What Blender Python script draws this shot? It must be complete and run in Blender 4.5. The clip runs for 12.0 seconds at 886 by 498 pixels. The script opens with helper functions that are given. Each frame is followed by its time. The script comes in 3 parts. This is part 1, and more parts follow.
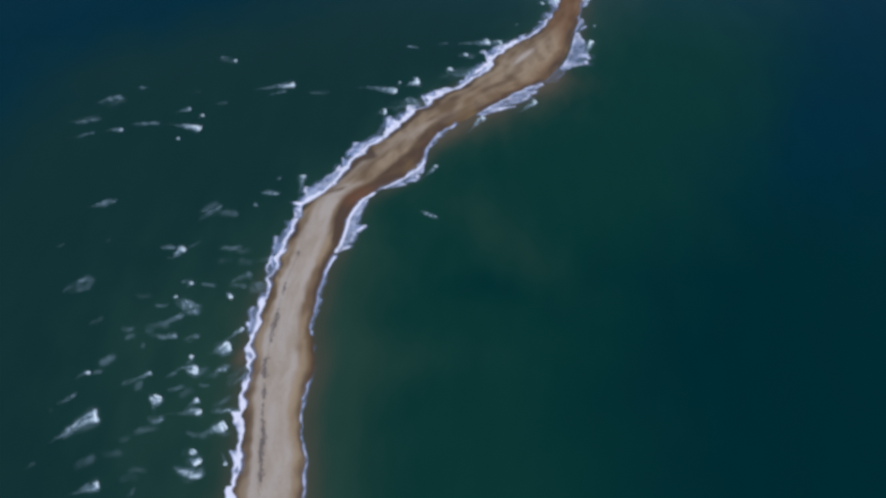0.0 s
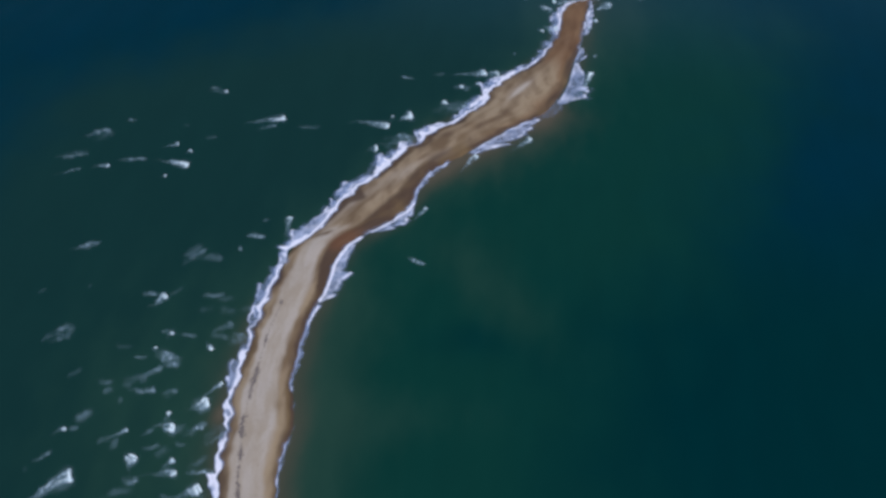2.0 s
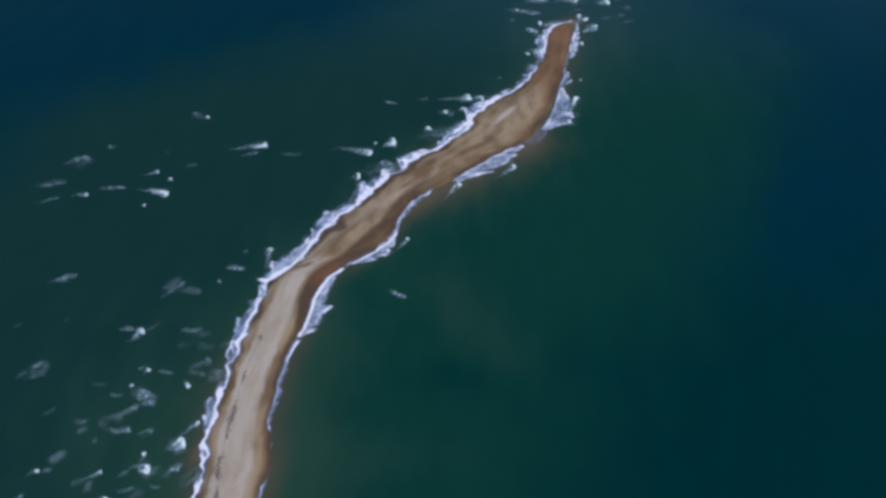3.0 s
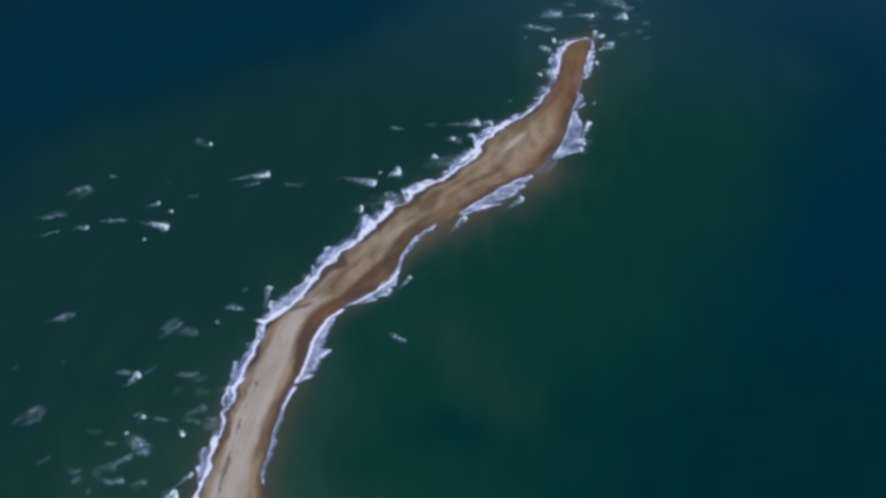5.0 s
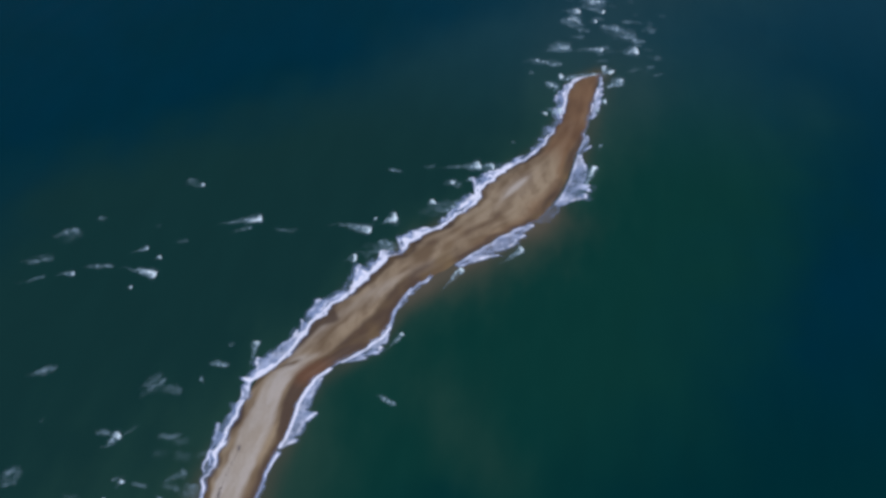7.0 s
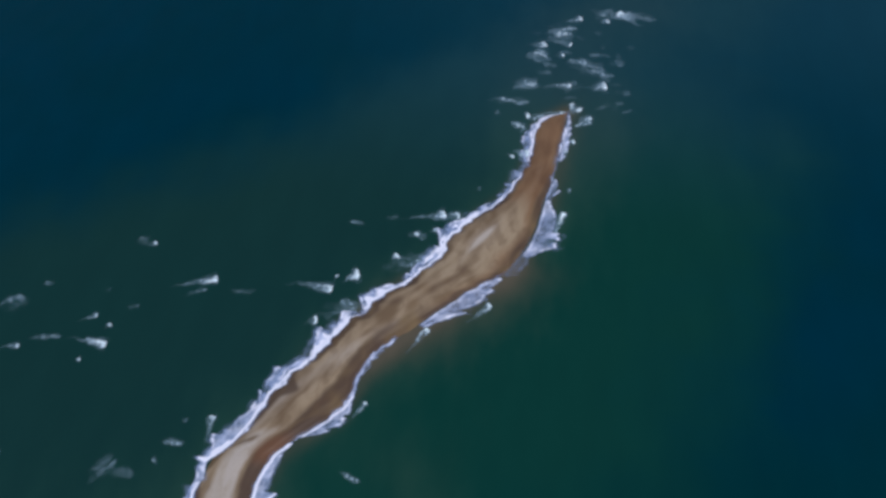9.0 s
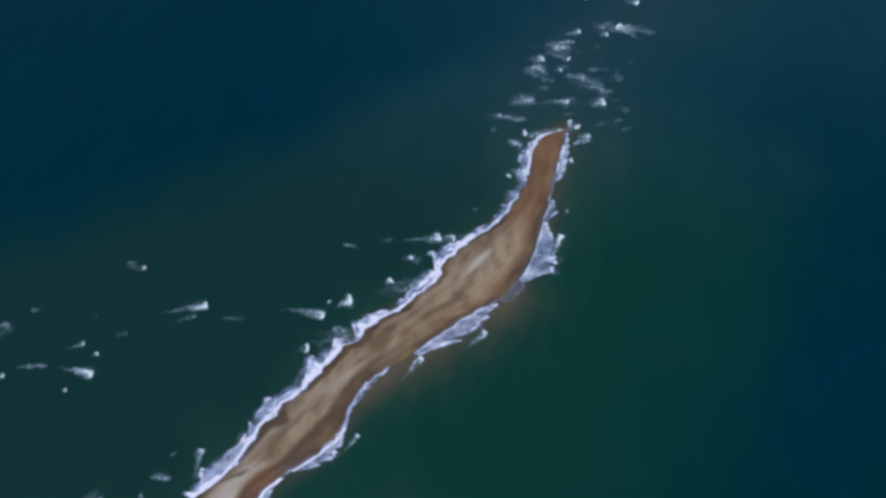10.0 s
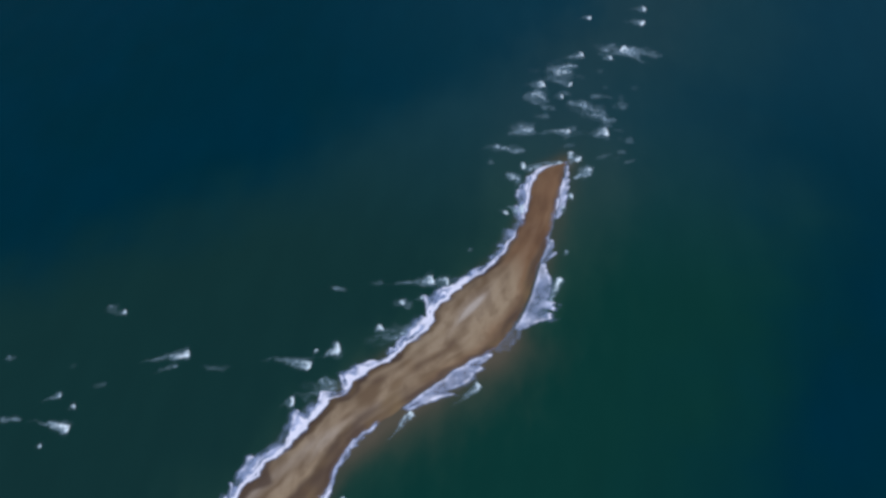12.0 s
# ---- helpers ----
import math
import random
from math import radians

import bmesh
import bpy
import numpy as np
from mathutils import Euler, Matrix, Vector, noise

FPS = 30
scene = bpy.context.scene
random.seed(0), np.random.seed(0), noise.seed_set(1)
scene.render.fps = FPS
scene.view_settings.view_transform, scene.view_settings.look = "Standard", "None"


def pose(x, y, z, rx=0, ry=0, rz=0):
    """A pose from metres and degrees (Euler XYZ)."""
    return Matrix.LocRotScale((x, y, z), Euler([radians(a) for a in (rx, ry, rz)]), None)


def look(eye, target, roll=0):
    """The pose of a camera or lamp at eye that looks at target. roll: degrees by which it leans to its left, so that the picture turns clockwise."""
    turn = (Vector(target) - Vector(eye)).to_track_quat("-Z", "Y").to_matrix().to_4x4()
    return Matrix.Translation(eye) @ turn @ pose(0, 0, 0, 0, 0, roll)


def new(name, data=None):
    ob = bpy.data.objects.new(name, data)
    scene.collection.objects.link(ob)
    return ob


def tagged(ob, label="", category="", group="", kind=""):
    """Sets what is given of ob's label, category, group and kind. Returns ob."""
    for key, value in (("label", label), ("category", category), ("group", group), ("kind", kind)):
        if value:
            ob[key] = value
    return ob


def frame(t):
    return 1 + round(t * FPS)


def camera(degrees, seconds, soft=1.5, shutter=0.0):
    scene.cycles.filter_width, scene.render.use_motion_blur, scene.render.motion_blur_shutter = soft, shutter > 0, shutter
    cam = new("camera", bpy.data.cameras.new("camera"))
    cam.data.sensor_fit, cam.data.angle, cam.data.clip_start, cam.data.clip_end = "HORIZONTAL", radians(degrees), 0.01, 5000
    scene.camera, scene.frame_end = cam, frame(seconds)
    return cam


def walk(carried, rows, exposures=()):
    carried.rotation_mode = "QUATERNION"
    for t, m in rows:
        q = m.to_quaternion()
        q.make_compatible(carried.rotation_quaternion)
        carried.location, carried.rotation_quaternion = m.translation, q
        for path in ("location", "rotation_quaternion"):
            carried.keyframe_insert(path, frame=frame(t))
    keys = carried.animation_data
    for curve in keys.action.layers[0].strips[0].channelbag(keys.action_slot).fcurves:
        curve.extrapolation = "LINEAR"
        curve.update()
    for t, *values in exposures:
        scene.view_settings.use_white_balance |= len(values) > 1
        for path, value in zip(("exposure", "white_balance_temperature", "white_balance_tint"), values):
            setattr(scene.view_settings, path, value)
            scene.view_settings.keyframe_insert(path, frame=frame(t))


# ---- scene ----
cam = camera(60.0, 12.0, soft=3.2)
# The helicopter's way: seconds, eye, point looked at, roll.
PATH = [
    (0.0, (-16.37, -529.96, 381.11), (-46.54, -170.13, -46.93), 2.183),
    (0.5, (-13.25, -519.57, 385.77), (-48.28, -163.93, -45.38), 1.682),
    (1.0, (-10.14, -509.21, 390.47), (-50.15, -157.04, -43.10), 0.965),
    (1.5, (-7.05, -498.87, 395.18), (-48.56, -148.67, -39.83), 0.926),
    (2.0, (-3.95, -488.54, 399.90), (-43.28, -138.87, -35.74), 1.730),
    (2.5, (-0.87, -478.20, 404.59), (-38.16, -128.61, -31.30), 2.220),
    (3.0, (2.18, -467.78, 409.17), (-33.80, -117.47, -26.25), 2.102),
    (5.0, (13.00, -423.70, 423.89), (-41.46, -89.48, -22.13), -0.180),
    (5.5, (14.93, -411.95, 426.37), (-43.47, -79.33, -20.34), -0.722),
    (6.0, (16.74, -400.09, 428.67), (-44.69, -69.64, -19.25), -1.066),
    (6.5, (18.44, -388.16, 430.84), (-46.02, -59.81, -18.19), -1.272),
    (7.0, (20.07, -376.20, 432.95), (-45.94, -48.70, -16.48), -0.922),
    (9.0, (24.99, -328.09, 440.25), (-28.47, -0.71, -10.92), -0.718),
    (9.5, (25.83, -316.16, 441.45), (-26.77, 9.78, -10.87), -0.917),
    (10.0, (26.60, -304.24, 442.53), (-27.98, 20.12, -10.69), -1.119),
    (10.5, (27.31, -292.33, 443.51), (-29.75, 29.60, -11.14), -1.300),
    (11.0, (28.00, -280.42, 444.41), (-30.47, 39.67, -11.36), -1.418),
    (11.5, (28.69, -268.51, 445.29), (-30.31, 49.09, -12.15), -1.523),
    (12.0, (29.37, -256.60, 446.17), (-29.38, 58.38, -13.11), -1.765),
]
walk(cam, [(t, look(eye, target, roll)) for t, eye, target, roll in PATH], [(0.0, 0.15, 5650, 11), (12.0, 0.15, 5650, 11)])

# ---- light ----
SUN_ELEVATION, SUN_AZIMUTH = radians(50), radians(145)  # azimuth clockwise from north: from the south-east
world = bpy.data.worlds.new("sky")
scene.world = world
world.use_nodes = True
wn = world.node_tree
sky = wn.nodes.new("ShaderNodeTexSky")
sky.sky_type = "NISHITA"
sky.sun_disc = False
sky.sun_elevation, sky.sun_rotation = SUN_ELEVATION, SUN_AZIMUTH
wn.nodes["Background"].inputs["Strength"].default_value = 0.07
wn.links.new(sky.outputs[0], wn.nodes["Background"].inputs["Color"])

sun = bpy.data.lights.new("sun", "SUN")
sun.energy, sun.angle, sun.color = 2.2, radians(0.6), (1.0, 0.95, 0.88)
to_sun = Vector((math.sin(SUN_AZIMUTH) * math.cos(SUN_ELEVATION), math.cos(SUN_AZIMUTH) * math.cos(SUN_ELEVATION), math.sin(SUN_ELEVATION)))
new("sun", sun).matrix_world = look(to_sun * 300, (0, 0, 0))


# ---- noise on plan coordinates ----
def hashed(i, j, seed):
    v = np.sin(i * 127.1 + j * 311.7 + seed * 74.7) * 43758.5453
    return v - np.floor(v)


def bumps(x, y, size, seed=0):
    """Smooth value noise between 0 and 1, with lumps of that size in metres."""
    u, v = np.asarray(x, float) / size, np.asarray(y, float) / size
    i, j = np.floor(u), np.floor(v)
    p, q = u - i, v - j
    p, q = p * p * (3 - 2 * p), q * q * (3 - 2 * q)
    low = hashed(i, j, seed) * (1 - p) + hashed(i + 1, j, seed) * p
    high = hashed(i, j + 1, seed) * (1 - p) + hashed(i + 1, j + 1, seed) * p
    return low * (1 - q) + high * q


def rough(x, y, size, seed=0, octaves=3):
    total, weight = 0.0, 0.0
    for n in range(octaves):
        a, b = x + 0.37 * n * y, y - 0.37 * n * x
        total = total + bumps(a, b, size / 2**n, seed + 5 * n) * 0.55**n
        weight += 0.55**n
    return total / weight


def step(low, high, v):
    t = np.clip((np.asarray(v, float) - low) / (high - low), 0, 1)
    return t * t * (3 - 2 * t)


def sea_z(x, y):
    """Height of the swell: low waves that come in from the west-north-west."""
    bend = 9 * bumps(x, y, 60, 3)
    long_wave = np.sin((0.93 * x - 0.36 * y + bend) * 2 * np.pi / 31)
    short_wave = np.sin((0.99 * x + 0.12 * y + 0.6 * bend) * 2 * np.pi / 13.5)
    return 0.10 * long_wave * bumps(x, y, 45, 8) + 0.05 * short_wave * bumps(x, y, 25, 9) - 0.02


# ---- materials ----
def material(name, rough_value=0.6):
    m = bpy.data.materials.new(name)
    m.use_nodes = True
    b = m.node_tree.nodes["Principled BSDF"]
    b.inputs["Roughness"].default_value = rough_value
    return m, m.node_tree, b


def node(tree, kind, **values):
    n = tree.nodes.new(kind)
    for key, value in values.items():
        n.inputs[key].default_value = value
    return n


def reading(tree, name):
    n = tree.nodes.new("ShaderNodeAttribute")
    n.attribute_name = name
    return n.outputs["Fac"]


def calc(tree, operation, a, b=None, c=None):
    n = tree.nodes.new("ShaderNodeMath")
    n.operation = operation
    for slot, value in enumerate((a, b, c)):
        if isinstance(value, (int, float)):
            n.inputs[slot].default_value = value
        elif value is not None:
            tree.links.new(value, n.inputs[slot])
    return n.outputs[0]


def mixed(tree, fac, a, b):
    n = tree.nodes.new("ShaderNodeMix")
    n.data_type = "RGBA"
    for slot, value in ((0, fac), (6, a), (7, b)):
        if isinstance(value, (int, float)):
            n.inputs[slot].default_value = value
        elif isinstance(value, tuple):
            n.inputs[slot].default_value = (*value, 1)
        else:
            tree.links.new(value, n.inputs[slot])
    return n.outputs[2]


def grain(tree, scale, detail=3.0, stretch=(1, 1, 1), turn=0.0, roughness=0.55):
    """Noise at a true size: scale in lumps a metre, on the object's own metres."""
    place = tree.nodes.new("ShaderNodeTexCoord")
    mapping = node(tree, "ShaderNodeMapping", Scale=stretch, Rotation=(0, 0, radians(turn)))
    tree.links.new(place.outputs["Object"], mapping.inputs["Vector"])
    n = node(tree, "ShaderNodeTexNoise", Scale=scale, Detail=detail, Roughness=roughness)
    tree.links.new(mapping.outputs[0], n.inputs["Vector"])
    return n.outputs["Fac"]


def ranged(tree, value, low, high, to_low=0.0, to_high=1.0):
    n = node(tree, "ShaderNodeMapRange", **{"From Min": low, "From Max": high, "To Min": to_low, "To Max": to_high})
    n.interpolation_type = "SMOOTHSTEP"
    tree.links.new(value, n.inputs["Value"])
    return n.outputs[0]


def relief(tree, shader, height, strength, distance):
    n = node(tree, "ShaderNodeBump", Strength=strength, Distance=distance)
    tree.links.new(height, n.inputs["Height"])
    tree.links.new(n.outputs[0], shader.inputs["Normal"])


def water_material():
    m, t, b = material("sea_water", 0.22)
    b.inputs["IOR"].default_value = 1.33
    b.inputs["Specular IOR Level"].default_value = 0.25
    broad, blotch = grain(t, 0.012, 3.0), grain(t, 0.05, 4.0, (1, 0.5, 1), 25)
    swell = grain(t, 0.055, 3.0, (1, 0.22, 1), -14)
    deep_sheen = ranged(t, calc(t, "ADD", reading(t, "deep_sheen"), calc(t, "MULTIPLY_ADD", broad, 0.5, -0.25)), 0.15, 0.85)
    green = mixed(t, reading(t, "north"), mixed(t, reading(t, "east"), SLATE_WATER, TEAL_WATER), NORTH_WATER)
    offshore = mixed(t, reading(t, "pale"), mixed(t, ranged(t, broad, 0.3, 0.7), DUSK_WATER, NAVY_WATER), PALE_NAVY)
    colour = mixed(t, deep_sheen, green, mixed(t, reading(t, "ink"), offshore, INK_WATER))
    shoal = ranged(t, calc(t, "ADD", reading(t, "shoal"), calc(t, "MULTIPLY_ADD", blotch, 0.5, -0.25)), 0.05, 1.0)
    colour = mixed(t, shoal, colour, mixed(t, reading(t, "north"), SHOAL_WATER, SHOAL_NORTH))
    sanded = ranged(t, calc(t, "ADD", reading(t, "sanded"), calc(t, "MULTIPLY_ADD", blotch, 0.5, -0.25)), 0.1, 1.2)
    colour = mixed(t, sanded, colour, SANDED_WATER)
    bank = ranged(t, calc(t, "ADD", reading(t, "sanded"), calc(t, "MULTIPLY_ADD", blotch, 0.6, -0.3)), 0.85, 1.75)
    colour = mixed(t, bank, colour, BANK_WATER)
    hue = mixed(t, ranged(t, calc(t, "ADD", blotch, swell), 0.75, 1.3), (0.965, 0.97, 0.975), (1.035, 1.03, 1.03))
    tint = t.nodes.new("ShaderNodeMix")
    tint.data_type, tint.blend_type = "RGBA", "MULTIPLY"
    tint.inputs[0].default_value = 1.0
    t.links.new(colour, tint.inputs[6])
    t.links.new(hue, tint.inputs[7])
    t.links.new(tint.outputs[2], b.inputs["Base Color"])
    ripple = calc(t, "ADD", calc(t, "MULTIPLY", swell, 0.7), calc(t, "MULTIPLY", grain(t, 0.35, 4.0, (1, 0.4, 1), -10), 0.3))
    relief(t, b, ripple, 0.14, 0.6)
    return m


def sand_material():
    m, t, b = material("sand", 0.9)
    along = t.nodes.new("ShaderNodeCombineXYZ")
    t.links.new(reading(t, "offset"), along.inputs[0])
    t.links.new(calc(t, "MULTIPLY", reading(t, "way"), 0.25), along.inputs[1])
    lines = node(t, "ShaderNodeTexNoise", Scale=0.12, Detail=4.0, Roughness=0.5, Distortion=0.4)
    t.links.new(along.outputs[0], lines.inputs["Vector"])
    streaks = lines.outputs["Fac"]
    patches, fine = grain(t, 0.042, 2.5, (1, 0.6, 1), -50), grain(t, 0.9, 5.0)
    wobble = calc(t, "MULTIPLY_ADD", patches, 0.5, -0.25)
    blend = calc(t, "MULTIPLY_ADD", streaks, 0.34, calc(t, "MULTIPLY", patches, 0.66))
    colour = mixed(t, ranged(t, blend, 0.36, 0.60), TAN_DARK, TAN_SAND)
    colour = mixed(t, ranged(t, grain(t, 0.13, 3.0, (1, 0.55, 1), -48), 0.52, 0.68, 0.0, 0.5), colour, TAN_DARK)
    rust = ranged(t, calc(t, "ADD", reading(t, "rust"), wobble), 0.1, 0.9)
    colour = mixed(t, rust, colour, mixed(t, ranged(t, blend, 0.36, 0.62), RUST_SAND, RUST_LIGHT))
    dry = ranged(t, calc(t, "ADD", reading(t, "dry"), calc(t, "MULTIPLY_ADD", streaks, 0.6, -0.3)), 0.0, 1.0)
    colour = mixed(t, dry, colour, mixed(t, ranged(t, calc(t, "MULTIPLY_ADD", streaks, 0.75, calc(t, "MULTIPLY", patches, 0.25)), 0.38, 0.62), PALE_WARM, PALE_SAND))
    wet = ranged(t, calc(t, "ADD", reading(t, "wet"), wobble), 0.0, 1.0)
    colour = mixed(t, wet, colour, mixed(t, ranged(t, blend, 0.42, 0.68), WET_SAND, WET_OCHRE))
    soaked = ranged(t, calc(t, "ADD", reading(t, "soaked"), calc(t, "MULTIPLY", wobble, 0.6)), 0.1, 0.9)
    colour = mixed(t, soaked, colour, WET_SAND)
    colour = mixed(t, ranged(t, calc(t, "ADD", reading(t, "red"), wobble), 0.15, 0.95), colour, RED_SAND)
    colour = mixed(t, ranged(t, fine, 0.45, 0.8, 0.0, 0.22), colour, TAN_DARK)
    t.links.new(colour, b.inputs["Base Color"])
    t.links.new(calc(t, "MULTIPLY_ADD", wet, -0.4, 0.92), b.inputs["Roughness"])
    relief(t, b, calc(t, "ADD", calc(t, "MULTIPLY", fine, 0.4), streaks), 0.5, 0.25)
    return m


def foam_material(name, white, film, grit):
    """White foam that thins out into a film through which the water shows."""
    m, t, b = material(name, 0.75)
    lace, froth = grain(t, 0.42, 4.0, (1, 0.6, 1), 30, 0.6), grain(t, 0.95, 4.0, (1, 0.7, 1), -20, 0.65)
    drifts = grain(t, 0.11, 2.0, (1, 0.7, 1), 15)
    thick = reading(t, "foam")
    body = calc(t, "MULTIPLY_ADD", froth, grit, calc(t, "MULTIPLY_ADD", lace, 0.9 * grit, 0.95 * (1 - grit)))
    clots = calc(t, "MULTIPLY", thick, body)
    t.links.new(mixed(t, ranged(t, clots, 0.24, 0.76), film, white), b.inputs["Base Color"])
    gauze = calc(t, "MULTIPLY_ADD", lace, 1.3 * grit, calc(t, "MULTIPLY_ADD", drifts, 1.1, 0.4 - 0.65 * grit))
    t.links.new(ranged(t, calc(t, "MULTIPLY", thick, gauze), 0.0, 0.84), b.inputs["Alpha"])
    relief(t, b, lace, 0.3, 0.3)
    return m


def weed_material():
    m, t, b = material("drift_weed", 0.85)
    t.links.new(mixed(t, grain(t, 1.5), (0.13, 0.10, 0.088), (0.23, 0.185, 0.16)), b.inputs["Base Color"])
    return m


NAVY_WATER, DUSK_WATER, PALE_NAVY, INK_WATER = (0.0003, 0.0285, 0.0445), (0.0003, 0.027, 0.038), (0.006, 0.041, 0.0585), (0.0004, 0.028, 0.0290)
TEAL_WATER, SLATE_WATER, NORTH_WATER = (0.0055, 0.044, 0.0312), (0.009, 0.038, 0.0325), (0.012, 0.049, 0.058)
SHOAL_WATER, SHOAL_NORTH, SANDED_WATER, BANK_WATER = (0.023, 0.062, 0.041), (0.020, 0.054, 0.060), (0.072, 0.072, 0.047), (0.112, 0.092, 0.060)
PALE_SAND, PALE_WARM, TAN_SAND, TAN_DARK = (0.50, 0.413, 0.335), (0.425, 0.335, 0.245), (0.368, 0.262, 0.154), (0.172, 0.106, 0.053)
WET_SAND, WET_OCHRE, RUST_SAND, RUST_LIGHT, RED_SAND = (0.088, 0.050, 0.027), (0.200, 0.124, 0.050), (0.135, 0.066, 0.028), (0.225, 0.120, 0.054), (0.145, 0.064, 0.027)
WATER, SAND, WEED = water_material(), sand_material(), weed_material()
SURF = foam_material("surf_foam", (0.87, 0.95, 0.95), (0.46, 0.62, 0.72), 0.85)
SWASH = foam_material("swash_foam", (0.94, 0.90, 0.97), (0.46, 0.56, 0.84), 0.5)


# ---- meshes ----
def mesh_of(name, points, faces, look_of, smooth=True, **values):
    """One mesh from computed arrays, with float values for each corner point."""
    me = bpy.data.meshes.new(name)
    me.from_pydata([tuple(p) for p in np.asarray(points, float).tolist()], [], [tuple(f) for f in np.asarray(faces, int).tolist()])
    for key, value in values.items():
        me.attributes.new(key, "FLOAT", "POINT").data.foreach_set("value", np.asarray(value, np.float32).ravel())
    me.materials.append(look_of)
    me.polygons.foreach_set("use_smooth", [smooth] * len(me.polygons))
    return me


def sheet_faces(rows, columns):
    a = np.arange(rows * columns).reshape(rows, columns)
    return np.stack([a[:-1, :-1], a[1:, :-1], a[1:, 1:], a[:-1, 1:]], -1).reshape(-1, 4)


def kept(points, faces, keep, values):
    """Only the faces that are kept, and the points that they use."""
    faces = faces[keep]
    used, back = np.unique(faces.ravel(), return_inverse=True)
    return points[used], back.reshape(-1, 4), {k: v[used] for k, v in values.items()}


# ---- the spit in plan: west shore x, y and east shore x, y, from south to north ----
SOUTH_REACH = [
    (-108.0, -700.0, -70.0, -700.0), (-118.0, -520.0, -82.0, -518.0), (-126.0, -420.0, -91.0, -414.0),
    (-131.5, -371.2, -98.5, -366.9), (-135.2, -346.6, -106.0, -342.8), (-140.0, -330.5, -107.4, -324.5),
    (-141.6, -313.1, -106.7, -308.5), (-146.1, -295.2, -111.0, -290.5), (-146.8, -275.8, -115.0, -274.5),
    (-145.8, -256.0, -114.8, -257.0), (-146.0, -231.0, -113.5, -230.0), (-142.8, -209.6, -110.0, -212.0),
]
NORTH_REACH = [
    (-141.0, -191.5, -108.5, -191.0), (-137.5, -178.0, -104.5, -176.0), (-130.0, -168.7, -97.5, -166.7),
    (-124.4, -158.4, -89.0, -158.8), (-119.1, -140.8, -79.0, -149.0), (-110.3, -124.9, -70.0, -137.6),
    (-101.8, -111.7, -65.7, -123.2), (-92.6, -100.0, -63.0, -108.9), (-85.7, -85.4, -57.0, -96.0),
    (-78.3, -72.4, -47.9, -86.8), (-67.8, -61.3, -33.5, -72.2), (-58.1, -49.7, -17.7, -55.3),
    (-43.4, -35.0, -4.1, -40.7), (-29.3, -16.7, 13.9, -27.0), (-22.8, 3.3, 24.5, -12.1),
    (-12.4, 18.1, 32.7, 10.3), (1.1, 34.7, 37.8, 32.4), (12.3, 48.2, 41.3, 51.9),
    (20.8, 68.3, 45.0, 72.1), (25.5, 89.5, 48.3, 93.1), (26.5, 108.0, 51.0, 114.0),
    (28.0, 121.0, 52.0, 128.0), (32.5, 131.0, 52.8, 136.5), (40.0, 137.0, 53.2, 140.5), (48.5, 141.0, 53.0, 142.8), (51.5, 143.0, 53.0, 143.8),
]


def smooth_line(stations, spacing):
    """A soft curve through the stations, at even steps of the middle line."""
    p = np.array(stations, float)
    ends = np.vstack([2 * p[0] - p[1], p, 2 * p[-1] - p[-2]])
    fine = []
    for a, b, c, d in zip(ends, ends[1:], ends[2:], ends[3:]):
        for s in np.linspace(0, 1, 24, endpoint=False):
            fine.append(0.5 * (2 * b + (c - a) * s + (2 * a - 5 * b + 4 * c - d) * s**2 + (3 * b - a - 3 * c + d) * s**3))
    fine = np.array(fine + [p[-1]])
    middle = (fine[:, :2] + fine[:, 2:]) / 2
    way = np.r_[0, np.cumsum(np.hypot(*np.diff(middle, axis=0).T))]
    at = np.arange(0, way[-1], spacing)
    return at, np.stack([np.interp(at, way, fine[:, k]) for k in range(4)], 1)


def shores(spacing):
    """Way along the spit, west shore, east shore, and the unit vector across it."""
    way, line = smooth_line(SOUTH_REACH + NORTH_REACH, spacing)
    west, east = line[:, :2], line[:, 2:]
    across = east - west
    width = np.hypot(*across.T)
    across = across / width[:, None]
    left = 4.2 * (rough(way, way * 0, 15, 1) - 0.5) + 1.5 * (bumps(way, way * 0, 4.5, 2) - 0.5)
    right = 2.2 * (rough(way, way * 0, 14, 4) - 0.5) + 0.9 * (bumps(way, way * 0, 4.0, 6) - 0.5)
    taper = step(0, 20, width)
    return way, west + across * (left * taper)[:, None], east + across * (right * taper)[:, None], across


def sand_z(a, beyond, width, x, y):
    """Height of the sand: a from -1 at the west shore to 1 at the east, and metres beyond the shore."""
    crest = 1.75 * np.clip(width / 33, 0.1, 1.15)
    berm = 0.3 * step(0.75, 0.55, a) * step(-0.95, -0.7, a)
    inside = crest * 0.8 * np.clip(1 - a * a, 0, 1) ** 0.85 + berm * np.clip(width / 33, 0, 1)
    ripple = (rough(x, y, 12, 11, 2) - 0.5) * 0.3 * np.clip(1 - a * a, 0, 1)
    return np.where(beyond > 0, -0.13 * beyond, inside + ripple)


def ellipse(x, y, cx, cy, angle, half_length, half_width):
    c, s = math.cos(radians(angle)), math.sin(radians(angle))
    u, v = (x - cx) * c + (y - cy) * s, (y - cy) * c - (x - cx) * s
    return np.exp(-((u / half_length) ** 2 + (v / half_width) ** 2) * 1.2)


